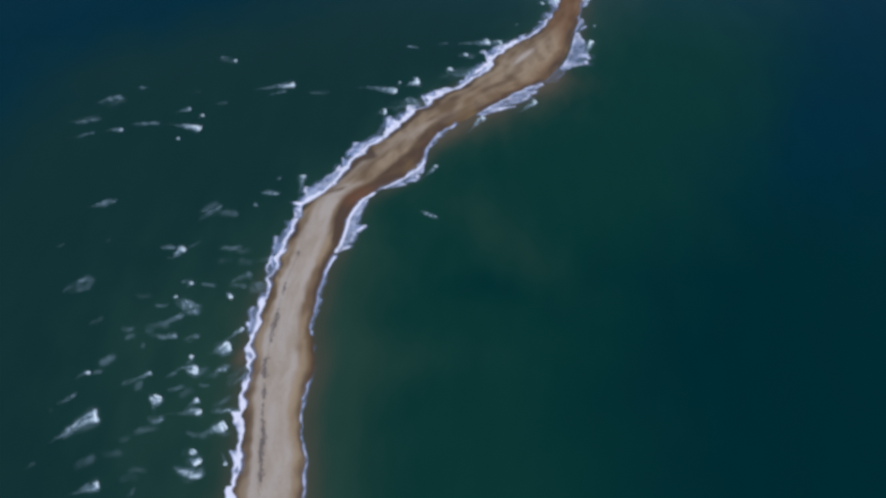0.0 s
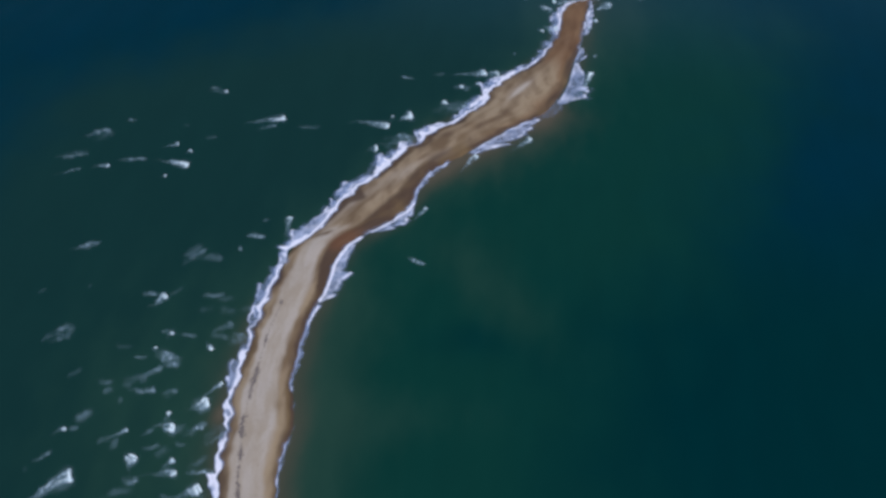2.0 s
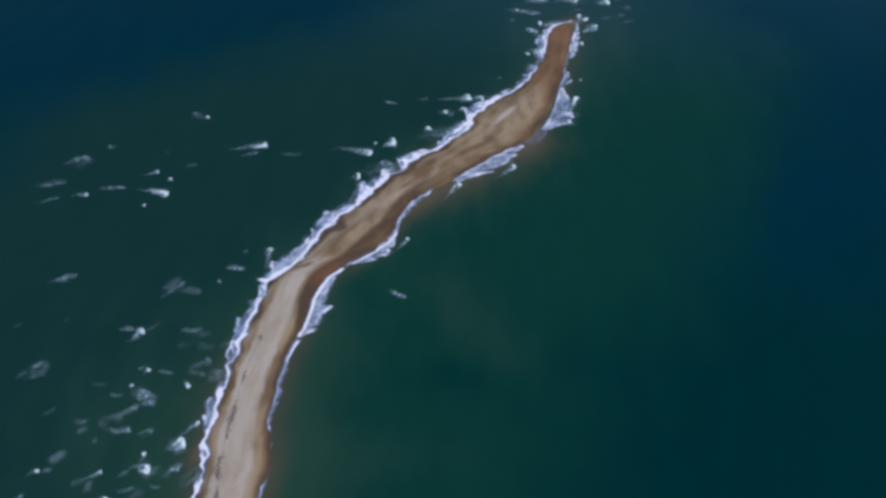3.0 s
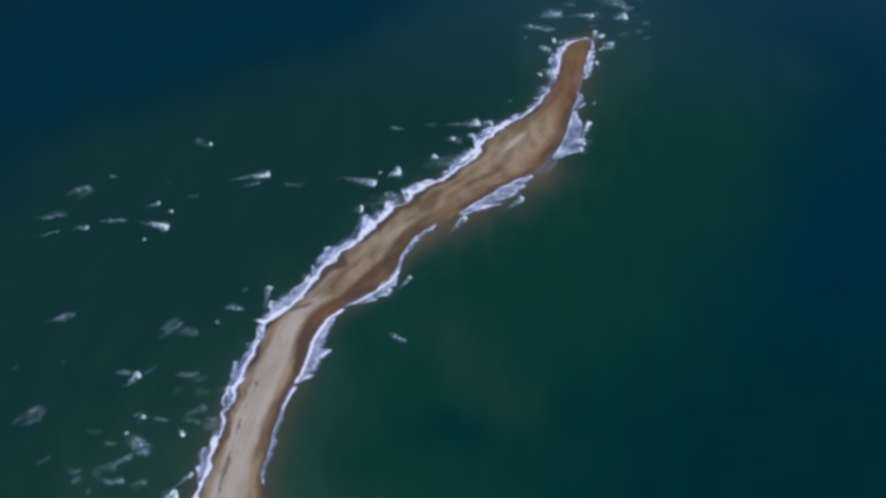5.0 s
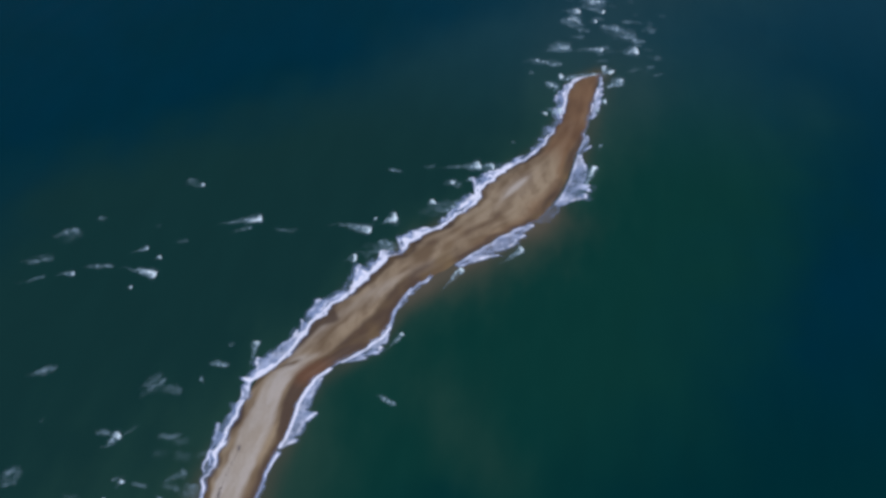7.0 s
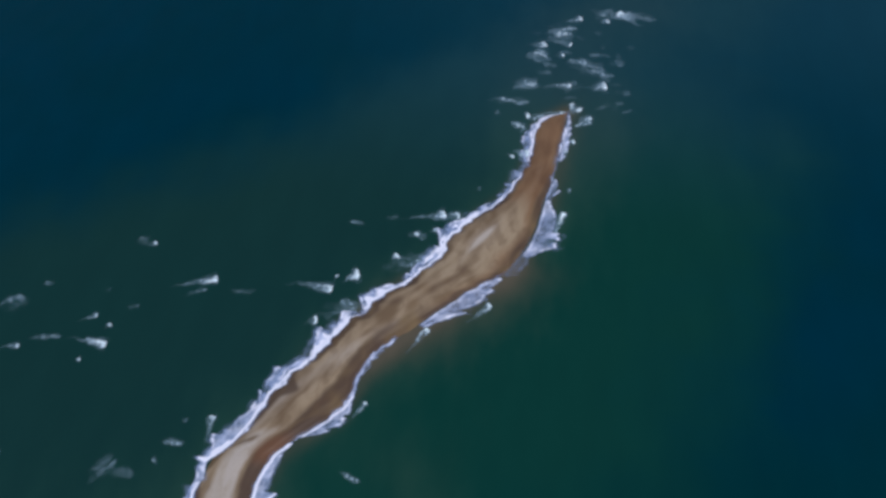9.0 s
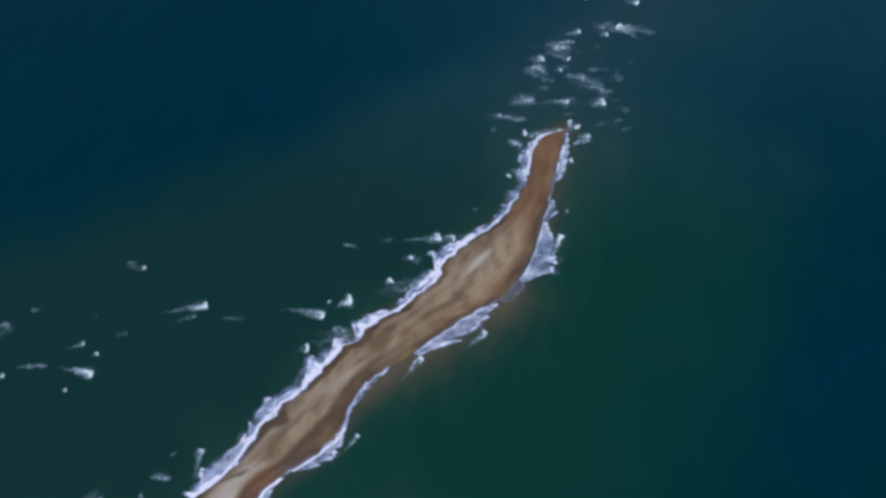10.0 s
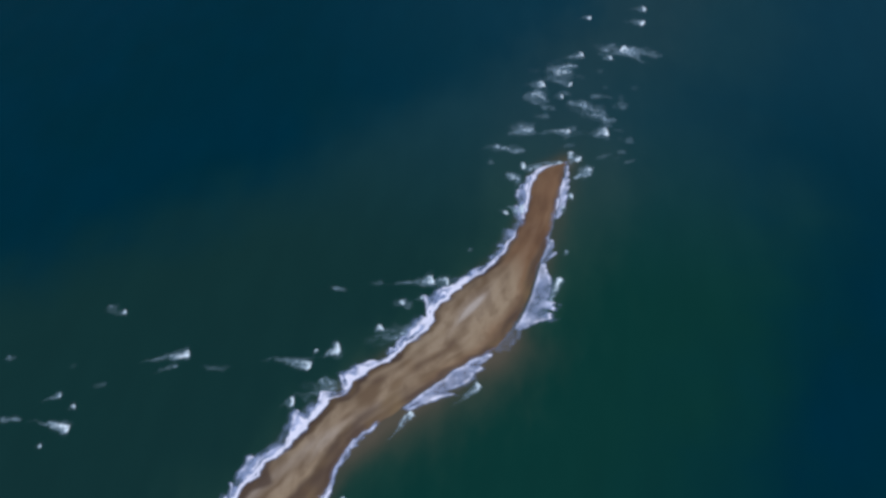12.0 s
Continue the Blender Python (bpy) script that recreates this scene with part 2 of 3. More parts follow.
def build_sand():
    way, west, east, across = shores(1.2)
    width = np.hypot(*(east - west).T)
    cols = np.r_[np.linspace(-12, -1.5, 5), np.linspace(0, 1, 37), np.linspace(1.5, 12, 5)]
    points, a_all, out_all = [], [], []
    for c in range(len(cols)):
        if c < 5:
            xy, a, out = west + across * cols[c], -1.0, -cols[c]
        elif c > 41:
            xy, a, out = east + across * cols[c], 1.0, cols[c]
        else:
            xy, a, out = west + (east - west) * cols[c], 2 * cols[c] - 1, 0.0
        points.append(xy)
        a_all.append(np.full(len(way), a))
        out_all.append(np.full(len(way), out))
    xy = np.stack(points, 1).reshape(-1, 2)
    a, out = np.stack(a_all, 1).ravel(), np.stack(out_all, 1).ravel()
    wide = np.repeat(width, len(cols))
    x, y = xy.T
    z = sand_z(a, out, wide, x, y)
    along = np.repeat(way, len(cols))
    offset = a * wide / 2
    aw = a + 0.13 * (2 * rough(offset, along * 0.35, 8, 21) - 1)
    south = step(-160, -168, y - 0.45 * (x + 121))
    north = 1 - south
    core_left = np.interp(y, [-346, -310, -273, -218, -175], [-0.62, -0.66, -0.55, -0.58, -0.60])
    core_right = np.interp(y, [-346, -310, -273, -218, -190, -165], [0.55, 0.40, 0.46, 0.34, 0.18, 0.04])
    wet_right = np.interp(y, [-346, -310, -273, -213, -190, -165], [0.86, 0.78, 0.80, 0.70, 0.50, 0.30])
    dry = 0.95 * south * step(core_left - 0.13, core_left + 0.10, aw) * step(core_right + 0.26, core_right - 0.12, aw)
    ribbon = np.exp(-((line_distance(x, y, [(-124, -163), (-108, -138), (-84, -110), (-64, -88), (-48, -76)]) / 5.5) ** 2))
    dry = dry + 0.42 * north * ribbon + 0.26 * ellipse(x, y, -1, 4, 57, 34, 9) + 1.9 * ellipse(x, y, -1, 3, 59, 11, 1.7)
    # brown flank on the east of the bend, dark mottles of the middle reach, red-brown head
    flank = np.exp(-((line_distance(x, y, [(-112, -200), (-106, -180), (-94, -160), (-80, -138), (-67, -122), (-60, -104)]) / 9) ** 2)) * (1 - 0.45 * step(-146, -122, y))
    mottles = sum(ellipse(x, y, *m) for m in ((-52, -57, 35, 9, 4), (-40, -58, 55, 8, 4), (-30, -45, 50, 9, 4.5), (-19, -36, 40, 8, 4), (-10, -25, 60, 7, 3), (-66, -84, 48, 8, 2.5), (-38, -44, 48, 10, 2.5)))
    rust = step(20, 75, y) + 0.5 * mottles + 0.2 * flank
    red = 0.8 * ellipse(x, y, -110, -173, 55, 13, 7) + 0.5 * ellipse(x, y, -101, -166, 50, 15, 7) + 0.35 * ellipse(x, y, 42, 116, 80, 26, 9) + 0.3 * ellipse(x, y, -84, -137, 45, 16, 6)
    rust = rust + 0.3 * step(10, 50, y) * step(0.0, 0.7, np.abs(aw)) + 0.3 * ellipse(x, y, 10, -12, 58, 20, 4) + 0.7 * step(-70, -45, y) * step(0.42, 0.85, aw)
    scallop = 0.75 * (rough(along, along * 0, 17, 23, 2) - 0.5)
    wet = 0.95 * south * step(wet_right - 0.16, wet_right + 0.14, aw) + 0.72 * flank * step(-0.1, 0.4, aw) + 0.55 * mottles
    shown = np.interp(y, [-310, -250], [0.6, 1.0])
    wet = wet + 0.95 * shown * south * step(-0.66, -0.86, a + scallop * shown) + (0.85 - 0.4 * step(-60, -20, y)) * north * step(75, 40, y) * step(-0.62, -0.86, a + scallop)
    wet = wet + 0.75 * north * step(-45, -75, y) * step(0.15, 0.5, aw) + 0.6 * step(-70, -40, y) * step(80, 40, y) * step(0.55, 0.9, aw)
    wet = wet + 0.8 * ellipse(x, y, -118.9, -166.3, 40, 5.5, 1.8) + 0.7 * ellipse(x, y, -126, -170, 35, 6, 1.2) + 0.8 * ellipse(x, y, -138.5, -181, 60, 10, 4) + 0.3 * ellipse(x, y, -110.4, -152.5, 40, 8, 4)
    soaked = 0.8 * south * step(wet_right + 0.04, wet_right + 0.22, aw) + 0.35 * flank * step(0.1, 0.6, aw) + 0.5 * south * step(-0.80, -0.97, a + 0.6 * scallop)
    rim = wide / 2 - np.abs(offset)
    wet = wet + 0.6 * step(-130, -90, y) * step(5.5, 0.5, rim + 6 * (rough(along, offset * 0, 11, 27, 2) - 0.5)) + 0.2 * step(0.9, 0.99, np.abs(a)) + 1.0 * (out > 0)
    faces = sheet_faces(len(way), len(cols))
    me = mesh_of("sand_spit", np.c_[x, y, z], faces, SAND, True, dry=dry, rust=rust, red=red, soaked=soaked, wet=wet, way=along, offset=offset)
    tagged(new("sand_spit", me), "narrow curving sand spit, pale dry crest and brown wet edges", "sand spit", kind="structure")


def line_distance(x, y, line):
    best = np.full(len(x), 1e9)
    for (ax, ay), (bx, by) in zip(line, line[1:]):
        dx, dy = bx - ax, by - ay
        s = np.clip(((x - ax) * dx + (y - ay) * dy) / (dx * dx + dy * dy), 0, 1)
        best = np.minimum(best, np.hypot(x - ax - s * dx, y - ay - s * dy))
    return best


def build_water():
    grow = 4 * np.cumsum(1.22 ** np.arange(1, 29))
    xs = np.r_[-560 - grow[::-1], np.arange(-560, 401, 4.0), 400 + grow]
    ys = np.r_[-500 - grow[::-1], np.arange(-500, 581, 4.0), 580 + grow]
    x, y = (g.ravel() for g in np.meshgrid(xs, ys))
    line = [((r[0] + r[2]) / 2, (r[1] + r[3]) / 2) for r in SOUTH_REACH[::2] + NORTH_REACH[::2]]
    shallow_tail = [(47, 141), (42, 200), (58, 255), (104, 300), (112, 345), (150, 420)]
    near, tail = line_distance(x, y, line), line_distance(x, y, shallow_tail)
    side = np.interp(y, [p[1] for p in line + shallow_tail[1:]], [p[0] for p in line + shallow_tail[1:]])
    east = step(-12, 40, x - side)
    deep_west = step(140, 420, np.minimum(near, tail * 1.7 + 60) + 50 * (rough(x, y, 120, 63) - 0.5) + 0.6 * np.clip(y + 60, 0, 320))
    # East blue: depth plus some sky reflection, both put into the water's colour.
    deep_sheen_east = step(35, 325, np.minimum(near, tail + 15) + 60 * (rough(x, y, 110, 61) - 0.5) + 0.35 * np.clip(y - 80, 0, 220))
    deep_sheen = deep_west * (1 - east) + deep_sheen_east * east
    shoal = 0.62 * np.exp(-((near / 44) ** 2)) + 0.7 * np.exp(-((tail / 62) ** 2))
    shoal = shoal + east * (0.5 * ellipse(x, y, 2, -203, -38, 62, 24) + 0.26 * ellipse(x, y, -45, -294, 12, 66, 24) + 0.22 * ellipse(x, y, -10, -160, 20, 40, 26))
    shoal = shoal + 0.5 * (1 - east) * ellipse(x, y, -190, -320, 15, 75, 130)
    near_east = line_distance(x, y, [r[2:] for r in SOUTH_REACH + NORTH_REACH])
    shoal = shoal + 0.6 * east * step(-175, -235, y) * np.exp(-((near_east / 46) ** 2)) + 0.25 * east * step(-150, -100, y) * np.exp(-((near_east / 60) ** 2))
    deep_sheen = deep_sheen + east * (0.26 * ellipse(x, y, -45, -240, 8, 46, 20) + 0.2 * ellipse(x, y, -8, -233, -20, 26, 15))
    rows = SOUTH_REACH + NORTH_REACH
    off_west, off_east = line_distance(x, y, [r[:2] for r in rows]), line_distance(x, y, [r[2:] for r in rows])
    bar = step(-125, -95, y) * step(0, -25, y)
    sanded = 0.55 * np.exp(-((off_west / 7) ** 2)) + (0.8 - 0.35 * step(40, 90, y)) * np.exp(-((off_east / 11) ** 2)) + 1.0 * ellipse(x, y, -149, -306, 80, 7, 4)
    sanded = sanded + 0.45 * step(-200, -260, y) * np.exp(-((off_west / 26) ** 2)) + 0.16 * step(-175, -235, y) * np.exp(-((off_east / 24) ** 2))
    sanded = sanded + 0.5 * bar * np.exp(-((off_east / 36) ** 2)) + 0.3 * bar * np.exp(-((off_east / 12) ** 2)) + 0.26 * step(-150, -60, y) * np.exp(-((off_east / 38) ** 2))
    north = step(10, 220, y)
    faces = sheet_faces(len(ys), len(xs))
    me = mesh_of("water", np.c_[x, y, sea_z(x, y)], faces, WATER, True, deep_sheen=deep_sheen, east=east, shoal=shoal, sanded=sanded, pale=step(60, 330, y) * step(-260, 60, x), north=north, ink=east * step(-50, -210, y))
    tagged(new("water", me), "calm dark teal sea turning navy blue offshore", "sea", kind="structure")


build_sand()
build_water()


# ---- foam along the two shores ----
def shore_foam(side):
    """Lacy swash: a wet line on the sand and a scalloped apron of foam on the water."""
    way, west, east, across = shores(0.45)
    edge, outward = (west, -across) if side < 0 else (east, across)
    width = np.hypot(*(east - west).T)
    ds = np.arange(-4.05, 15.0, 0.45)
    x = edge[:, :1] + outward[:, :1] * ds
    y = edge[:, 1:] + outward[:, 1:] * ds
    s, d = np.repeat(way[:, None], len(ds), 1), np.repeat(ds[None], len(way), 0)
    line = way * 0
    reach_noise = rough(way, line, 21, 31 if side < 0 else 37)
    mid = edge[:, 1]
    surf_zone = step(-190, -240, mid) if side < 0 else line
    if side < 0:
        teeth = (way / 24 + 0.9 * bumps(way, line, 50, 33)) % 1.0
        apron = 1.5 + 13.0 * reach_noise**1.7 * (0.12 + 0.88 * teeth) + 1.6 * (bumps(way, line, 3.0, 35) - 0.5)
        apron = apron + 2.0 * np.exp(-(((mid - 30) / 40) ** 2)) - 1.2 * step(-230, -260, mid)
        body, wash_most = 1.0, 1.15
    else:
        apron = 0.5 + 3.0 * step(0.52, 0.9, reach_noise) + 0.8 * (bumps(way, line, 3.0, 36) - 0.3)
        body, wash_most = 0.55, 0.8
    spread = lambda row: np.repeat(row[:, None], len(ds), 1)  # one value for each station
    apron = np.maximum(spread(apron), 0.3)
    fans = rough(s * 0.9, d * 0.4, 6.0, 45, 2)
    share = spread(0.42 + 0.85 * step(0.25, 0.75, rough(way, line, 15, 59, 2)))
    holes = rough(x, y, 6.0, 41, 3)
    rim = np.exp(-(((d - apron) / 0.9) ** 2)) * spread(step(0.42, 0.75, rough(way, line, 11, 53, 2)))
    cusp = np.abs(2 * ((way / 17 + 1.1 * bumps(way, line, 45, 71)) % 1.0) - 1)
    landing = (3.4 if side < 0 else 2.0) * (rough(way, line, 15, 67, 3) - 0.5) + (2.6 * (cusp - 0.55) if side < 0 else 0) + 1.6 * (bumps(way, line, 3.2, 68) - 0.4)
    landing = spread(np.maximum(landing, -2.8))
    inside = step(-0.6, 0.5, d - landing) * step(apron * 1.15 + 0.8, apron * 0.5, d)
    wash = np.exp(-(((d - landing) / spread((0.28 + 0.95 * rough(way, line, 7, 69, 2)) * (1.0 if side < 0 else 0.7))) ** 2)) * spread(0.1 + 0.9 * step(0.3, 0.66, rough(way, line, 8, 57, 3)))
    foam = inside * spread(body + 0.3 * surf_zone) * share * (0.06 + 0.72 * holes + 0.95 * (fans - 0.35)) + 0.7 * rim * (0.2 + 1.2 * holes) + spread(wash_most - 0.5 * surf_zone) * wash
    foam = foam + 0.24 * np.exp(-(((d - landing + 1.3) / 1.5) ** 2)) * spread(step(0.3, 0.6, rough(way, line, 12, 73, 2)))
    if side < 0:
        # a thin film drifts on the water beyond the apron, in the lee of the longer cusps
        drift = rough(s * 0.5, d, 8.0, 77, 3) * spread(step(0.38, 0.62, rough(way, line, 19, 79, 2)) * step(-235, -200, mid) * step(75, 50, mid))
        foam = foam + 0.6 * step(0.26, 0.58, drift) * step(apron + 9.0, apron * 0.6, d) * step(0.0, 1.0, d - landing)
    if side > 0:
        gaps = step(0.26, 0.48, rough(way, line, 26, 47)) * (1 - np.exp(-(((mid + 62) / 24) ** 2))) * (1 - 0.45 * step(-122, -108, mid) * step(-60, -76, mid))
        gaps = gaps * (1 - 0.85 * step(-34, -22, mid) * step(74, 60, mid)) * (1 - 0.35 * step(-152, -140, mid) * step(-100, -112, mid))
        foam = foam * spread(gaps * (1 - 0.55 * step(-215, -245, mid)))
    foam = foam * step(-4.0, -3.0, d)
    a = np.clip(1 + np.minimum(d, 0) * 2 / np.maximum(width, 3)[:, None], -1, 1) * side
    ground = sand_z(a, np.maximum(d, 0), np.repeat(width[:, None], len(ds), 1), x, y)
    sea = sea_z(x, y)
    z = np.maximum(ground, sea) + 0.03 + 0.28 * np.clip(foam, 0, 1) * (0.4 + holes)
    points = np.stack([x, y, z], -1).reshape(-1, 3)
    faces, values = sheet_faces(len(way), len(ds)), {"foam": np.clip(foam, 0, 1).ravel()}
    keep = values["foam"][faces].mean(1) > 0.05 + 0.04 * hashed(points[faces[:, 0], 0].round(1), points[faces[:, 0], 1].round(1), 5)
    points, faces, values = kept(points, faces, keep, values)
    ob = new("shore_foam", mesh_of("shore_foam", points, faces if side > 0 else faces[:, ::-1], SWASH, True, **values))
    tagged(ob, "lacy white swash foam along the sand's edge", "foam", kind="stuff")


shore_foam(-1)
shore_foam(1)


# ---- breaking waves and patches of foam ----
def largest_piece(keep):
    """Of a grid of kept cells, those that hang together in the largest piece."""
    left, best = keep.copy(), np.zeros_like(keep)
    while left.sum() > best.sum():
        grown = np.zeros_like(keep)
        grown[tuple(np.argwhere(left)[0])] = True
        while True:
            wide = grown.copy()
            wide[1:] |= grown[:-1]
            wide[:-1] |= grown[1:]
            wide[:, 1:] |= grown[:, :-1]
            wide[:, :-1] |= grown[:, 1:]
            wide &= left
            if wide.sum() == grown.sum():
                break
            grown = wide
        left &= ~grown
        if grown.sum() > best.sum():
            best = grown
    return best


def torn_sheet(name, u, v, z, foam, level, look_of):
    """The grid's cells where the foam is thick enough, as one ragged sheet."""
    cells = (foam[:-1, :-1] + foam[1:, :-1] + foam[1:, 1:] + foam[:-1, 1:]) / 4
    keep = cells > min(level, 0.6 * cells.max())
    points = np.stack([u, v, z], -1).reshape(-1, 3)
    points, faces, values = kept(points, sheet_faces(*u.shape), largest_piece(keep).ravel(), {"foam": foam.ravel()})
    return mesh_of(name, points, faces, look_of, True, **values)


def placed(u, v, x, y, angle):
    c, s = math.cos(radians(angle)), math.sin(radians(angle))
    return x + c * u - s * v, y + s * u + c * v


def foam_sheet(length, width, strength, x, y, angle, seed):
    """A ragged foam patch, its head at the origin and its tail along -x: thick at the head, a torn film behind."""
    cell = 0.40
    us, vs = np.arange(-length * 1.15 - 4, 0.4 * width + 3.0, cell), np.arange(-width * 1.3 - 3, width * 1.3 + 3.1, cell)
    u, v = np.meshgrid(us, vs, indexing="ij")
    rng = random.Random(seed)
    size = max(2.4, 0.5 * width)
    swirl = (0.2 if strength >= 0.6 else 0.24) * width + 0.6
    a = u + swirl * (rough(u + seed * 5.1, v + seed * 9.7, size, seed + 4, 3) - 0.5) * 2
    b = v + swirl * (rough(u + seed * 8.3, v + seed * 2.9, size, seed + 5, 3) - 0.5) * 2
    b = b - (rough(u + seed * 17.3, u * 0, max(length * 0.5, 4), seed) - 0.5) * width * 0.9 * step(0.5, -length, u)
    t = np.clip(-a / max(length, 1), 0, 1)
    comb = rough(a * 0.22 + seed * 31.7, b * 1.1 + seed * 13.1, 2.2, seed + 2, 3)
    clots = rough(a + seed * 3.7, b + seed * 6.1, 2.0, seed + 8, 3)
    if strength >= 0.6:
        # a torn wedge: a steep bright front, and a film that narrows to one side behind it
        lean = rng.uniform(-0.42, 0.42) * width
        half = np.maximum(width * (0.07 + 0.45 * (1 - np.clip(1.25 * t, 0, 1)) ** 0.9), 0.45)
        off = np.abs(b - lean * np.clip(1.3 * t, 0, 1)) / half
        front = step(0.5, -0.35, a + 0.10 * np.abs(b))
        tail = step(1.15, 0.7, off) * front * step(length * 1.08 + 1.5, length * 0.45, -a)
        lip = np.exp(-(((a + 0.9) / 1.1) ** 2)) * step(1.1, 0.6, off)
        haze = step(2.4, 0.3, off) * step(length * 1.15 + 3, length * 0.4, -a) * step(0.45 * width + 1, -0.45 * width, a)
        foam = np.maximum(tail * strength * (1.05 - 0.75 * t**0.5) * (0.1 + 1.3 * comb) * step(0.2 + 0.25 * t, 0.5 + 0.15 * t, clots + 0.3 * (1 - t)), haze * 0.32 * (0.1 + 1.5 * comb))
        foam = np.maximum(foam, 1.1 * lip * strength * (0.35 + 0.9 * clots))
    else:
        half = np.maximum(width * 0.62 * np.sqrt(np.clip(1 - (1.6 * t - 0.6) ** 2, 0.02, 1)), 0.5)
        body = step(1.3, 0.0, np.abs(b) / half) * step(0.25 * width + 1.0, -0.25 * width, a) * step(length * 1.08 + 1.5, length * 0.4, -a)
        foam = body * (0.03 + 0.64 * strength) * (0.04 + 2.5 * np.clip(comb - 0.14, 0, 1) * (0.3 + 1.1 * clots))
    torn = clots
    foam = np.clip(foam, 0, 1)
    px, py = placed(u, v, x, y, angle)
    z = sea_z(px, py) - sea_z(np.array([x]), np.array([y]))[0] + 0.22 * foam * (0.5 + torn) + 0.04
    return torn_sheet("foam_trail", u, v, z, foam, 0.04, SURF)


def apron_sheet(side, low, high, offset, width, strength, seed):
    """Foam that spills off a shore between two places along it: a fan with a jagged outer edge."""
    way, west, east, across = shores(0.4)
    edge, outward = (west, -across) if side < 0 else (east, across)
    pick = (edge[:, 1] > low - 2) & (edge[:, 1] < high + 2) & (way > 60)
    edge, outward, u = edge[pick], outward[pick], way[pick]
    for _ in range(6):
        edge[1:-1] = (edge[:-2] + edge[1:-1] * 2 + edge[2:]) / 4
    u = (u - u[0])[:, None]
    length = float(u[-1, 0])
    v = np.arange(-1.6, width * 1.4 + 1, 0.4)[None]
    x, y = edge[:, :1] + outward[:, :1] * (v + offset), edge[:, 1:] + outward[:, 1:] * (v + offset)
    u, v = np.broadcast_arrays(u, v)
    t = np.clip(1 - u / length, 0, 1)
    jag = (u / max(8.0, 1.7 * width) + 0.6 * bumps(u, u * 0, 14, seed)) % 1.0
    reach = width * (0.15 + 0.85 * np.sin(np.pi * t**1.35)) * (0.5 + 0.9 * jag * rough(u, u * 0, 7, seed + 3) + 0.2) + 0.4
    torn = rough(u * 0.8 + seed * 7.7, v * 0.6 - 0.3 * u, 6.0, seed + 2, 3)
    edge_noise = (rough(u, v, 2.6, seed + 6, 3) - 0.5) * 0.5
    body = step(1.2, 0.62, v / reach + edge_noise) * step(-1.4, 0.3, v) * step(0, 3.0, u) * step(length, length - 3, u)
    shore = np.exp(-(((v - 0.4) / 1.0) ** 2)) * (0.7 if offset < 1 else 0.2)
    rim = np.exp(-(((v - 0.8 * reach) / 1.1) ** 2)) * 0.4
    foam = np.clip(body * strength * (0.16 + 0.62 * torn + 1.0 * shore + 1.5 * rim * jag), 0, 1)
    far, wide = v + offset, np.repeat(np.hypot(*(east - west)[pick].T)[:, None], v.shape[1], 1)
    ground = sand_z(side * np.clip(1 + 2 * np.minimum(far, 0) / np.maximum(wide, 3), -1, 1), np.maximum(far, 0), wide, x, y)
    z = np.maximum(sea_z(x, y), ground) + 0.30 * foam * (0.5 + torn) + 0.05
    middle = (float(x.mean()), float(y.mean()), 0.0)
    me = torn_sheet("foam_apron", x - middle[0], y - middle[1], z, foam, 0.05, SWASH)
    ob = new("foam_apron", me)
    ob.matrix_world = pose(*middle)
    return tagged(ob, "bluish white foam apron spilling off the sand's edge", "foam", "foam aprons along the shore")


def crest_mesh(width, strength, seed):
    """The tumbling lip at the head of a breaker: a lumpy, rounded bank of foam across its way."""
    along, around = 15, 11
    v = np.linspace(-0.5, 0.5, along) * width * 0.8
    points, foam = [], []
    for i, vv in enumerate(v):
        fall = math.sqrt(max(1 - (2 * i / (along - 1) - 1) ** 2, 0.0)) * 0.92 + 0.08
        for j in range(around):
            g = math.pi * j / (around - 1)
            lump = 0.4 + 1.1 * float(rough(np.array(vv + seed * 9.1), np.array(g * 1.7), 1.3, seed, 2))
            radius = (0.28 + 0.05 * width) * fall * lump
            points.append((math.cos(g) * radius * 1.1 - 0.06 * vv * vv / max(width, 1), vv, math.sin(g) * radius * 0.45 * (0.6 + 0.5 * strength) - 0.03))
            foam.append(0.55 + 0.45 * lump * strength)
    return mesh_of("crest", points, sheet_faces(along, around), SURF, True, foam=foam)


def part(name, me, parent, label=""):
    ob = new(name, me)
    ob.parent = parent
    return tagged(ob, label)


def whitecap(x, y, angle, length, width, strength, seed):
    width = max(width, 2.2)
    z = float(sea_z(np.array([x]), np.array([y]))[0])
    trail = foam_sheet(length, width, strength, x, y, angle, seed)
    if strength < 0.6:
        trail.name = "foam_patch"
        ob = tagged(new("foam_patch", trail), "thin torn film of old foam on dark water", "foam", "foam patches on the sea")
        ob.matrix_world = pose(x, y, z, 0, 0, angle)
        return ob
    ob = new("whitecap")
    ob.matrix_world = pose(x, y, z, 0, 0, angle)
    words = "long white breaker trailing a streak of foam" if length > 3 * width else "small breaking wave with a bright white head"
    tagged(ob, words, "breaking wave", "breaking waves round the spit")
    part("foam_trail", trail, ob, "torn, thinning foam")
    part("crest", crest_mesh(width, strength, seed), ob, "thick white tumbling crest")
    return ob


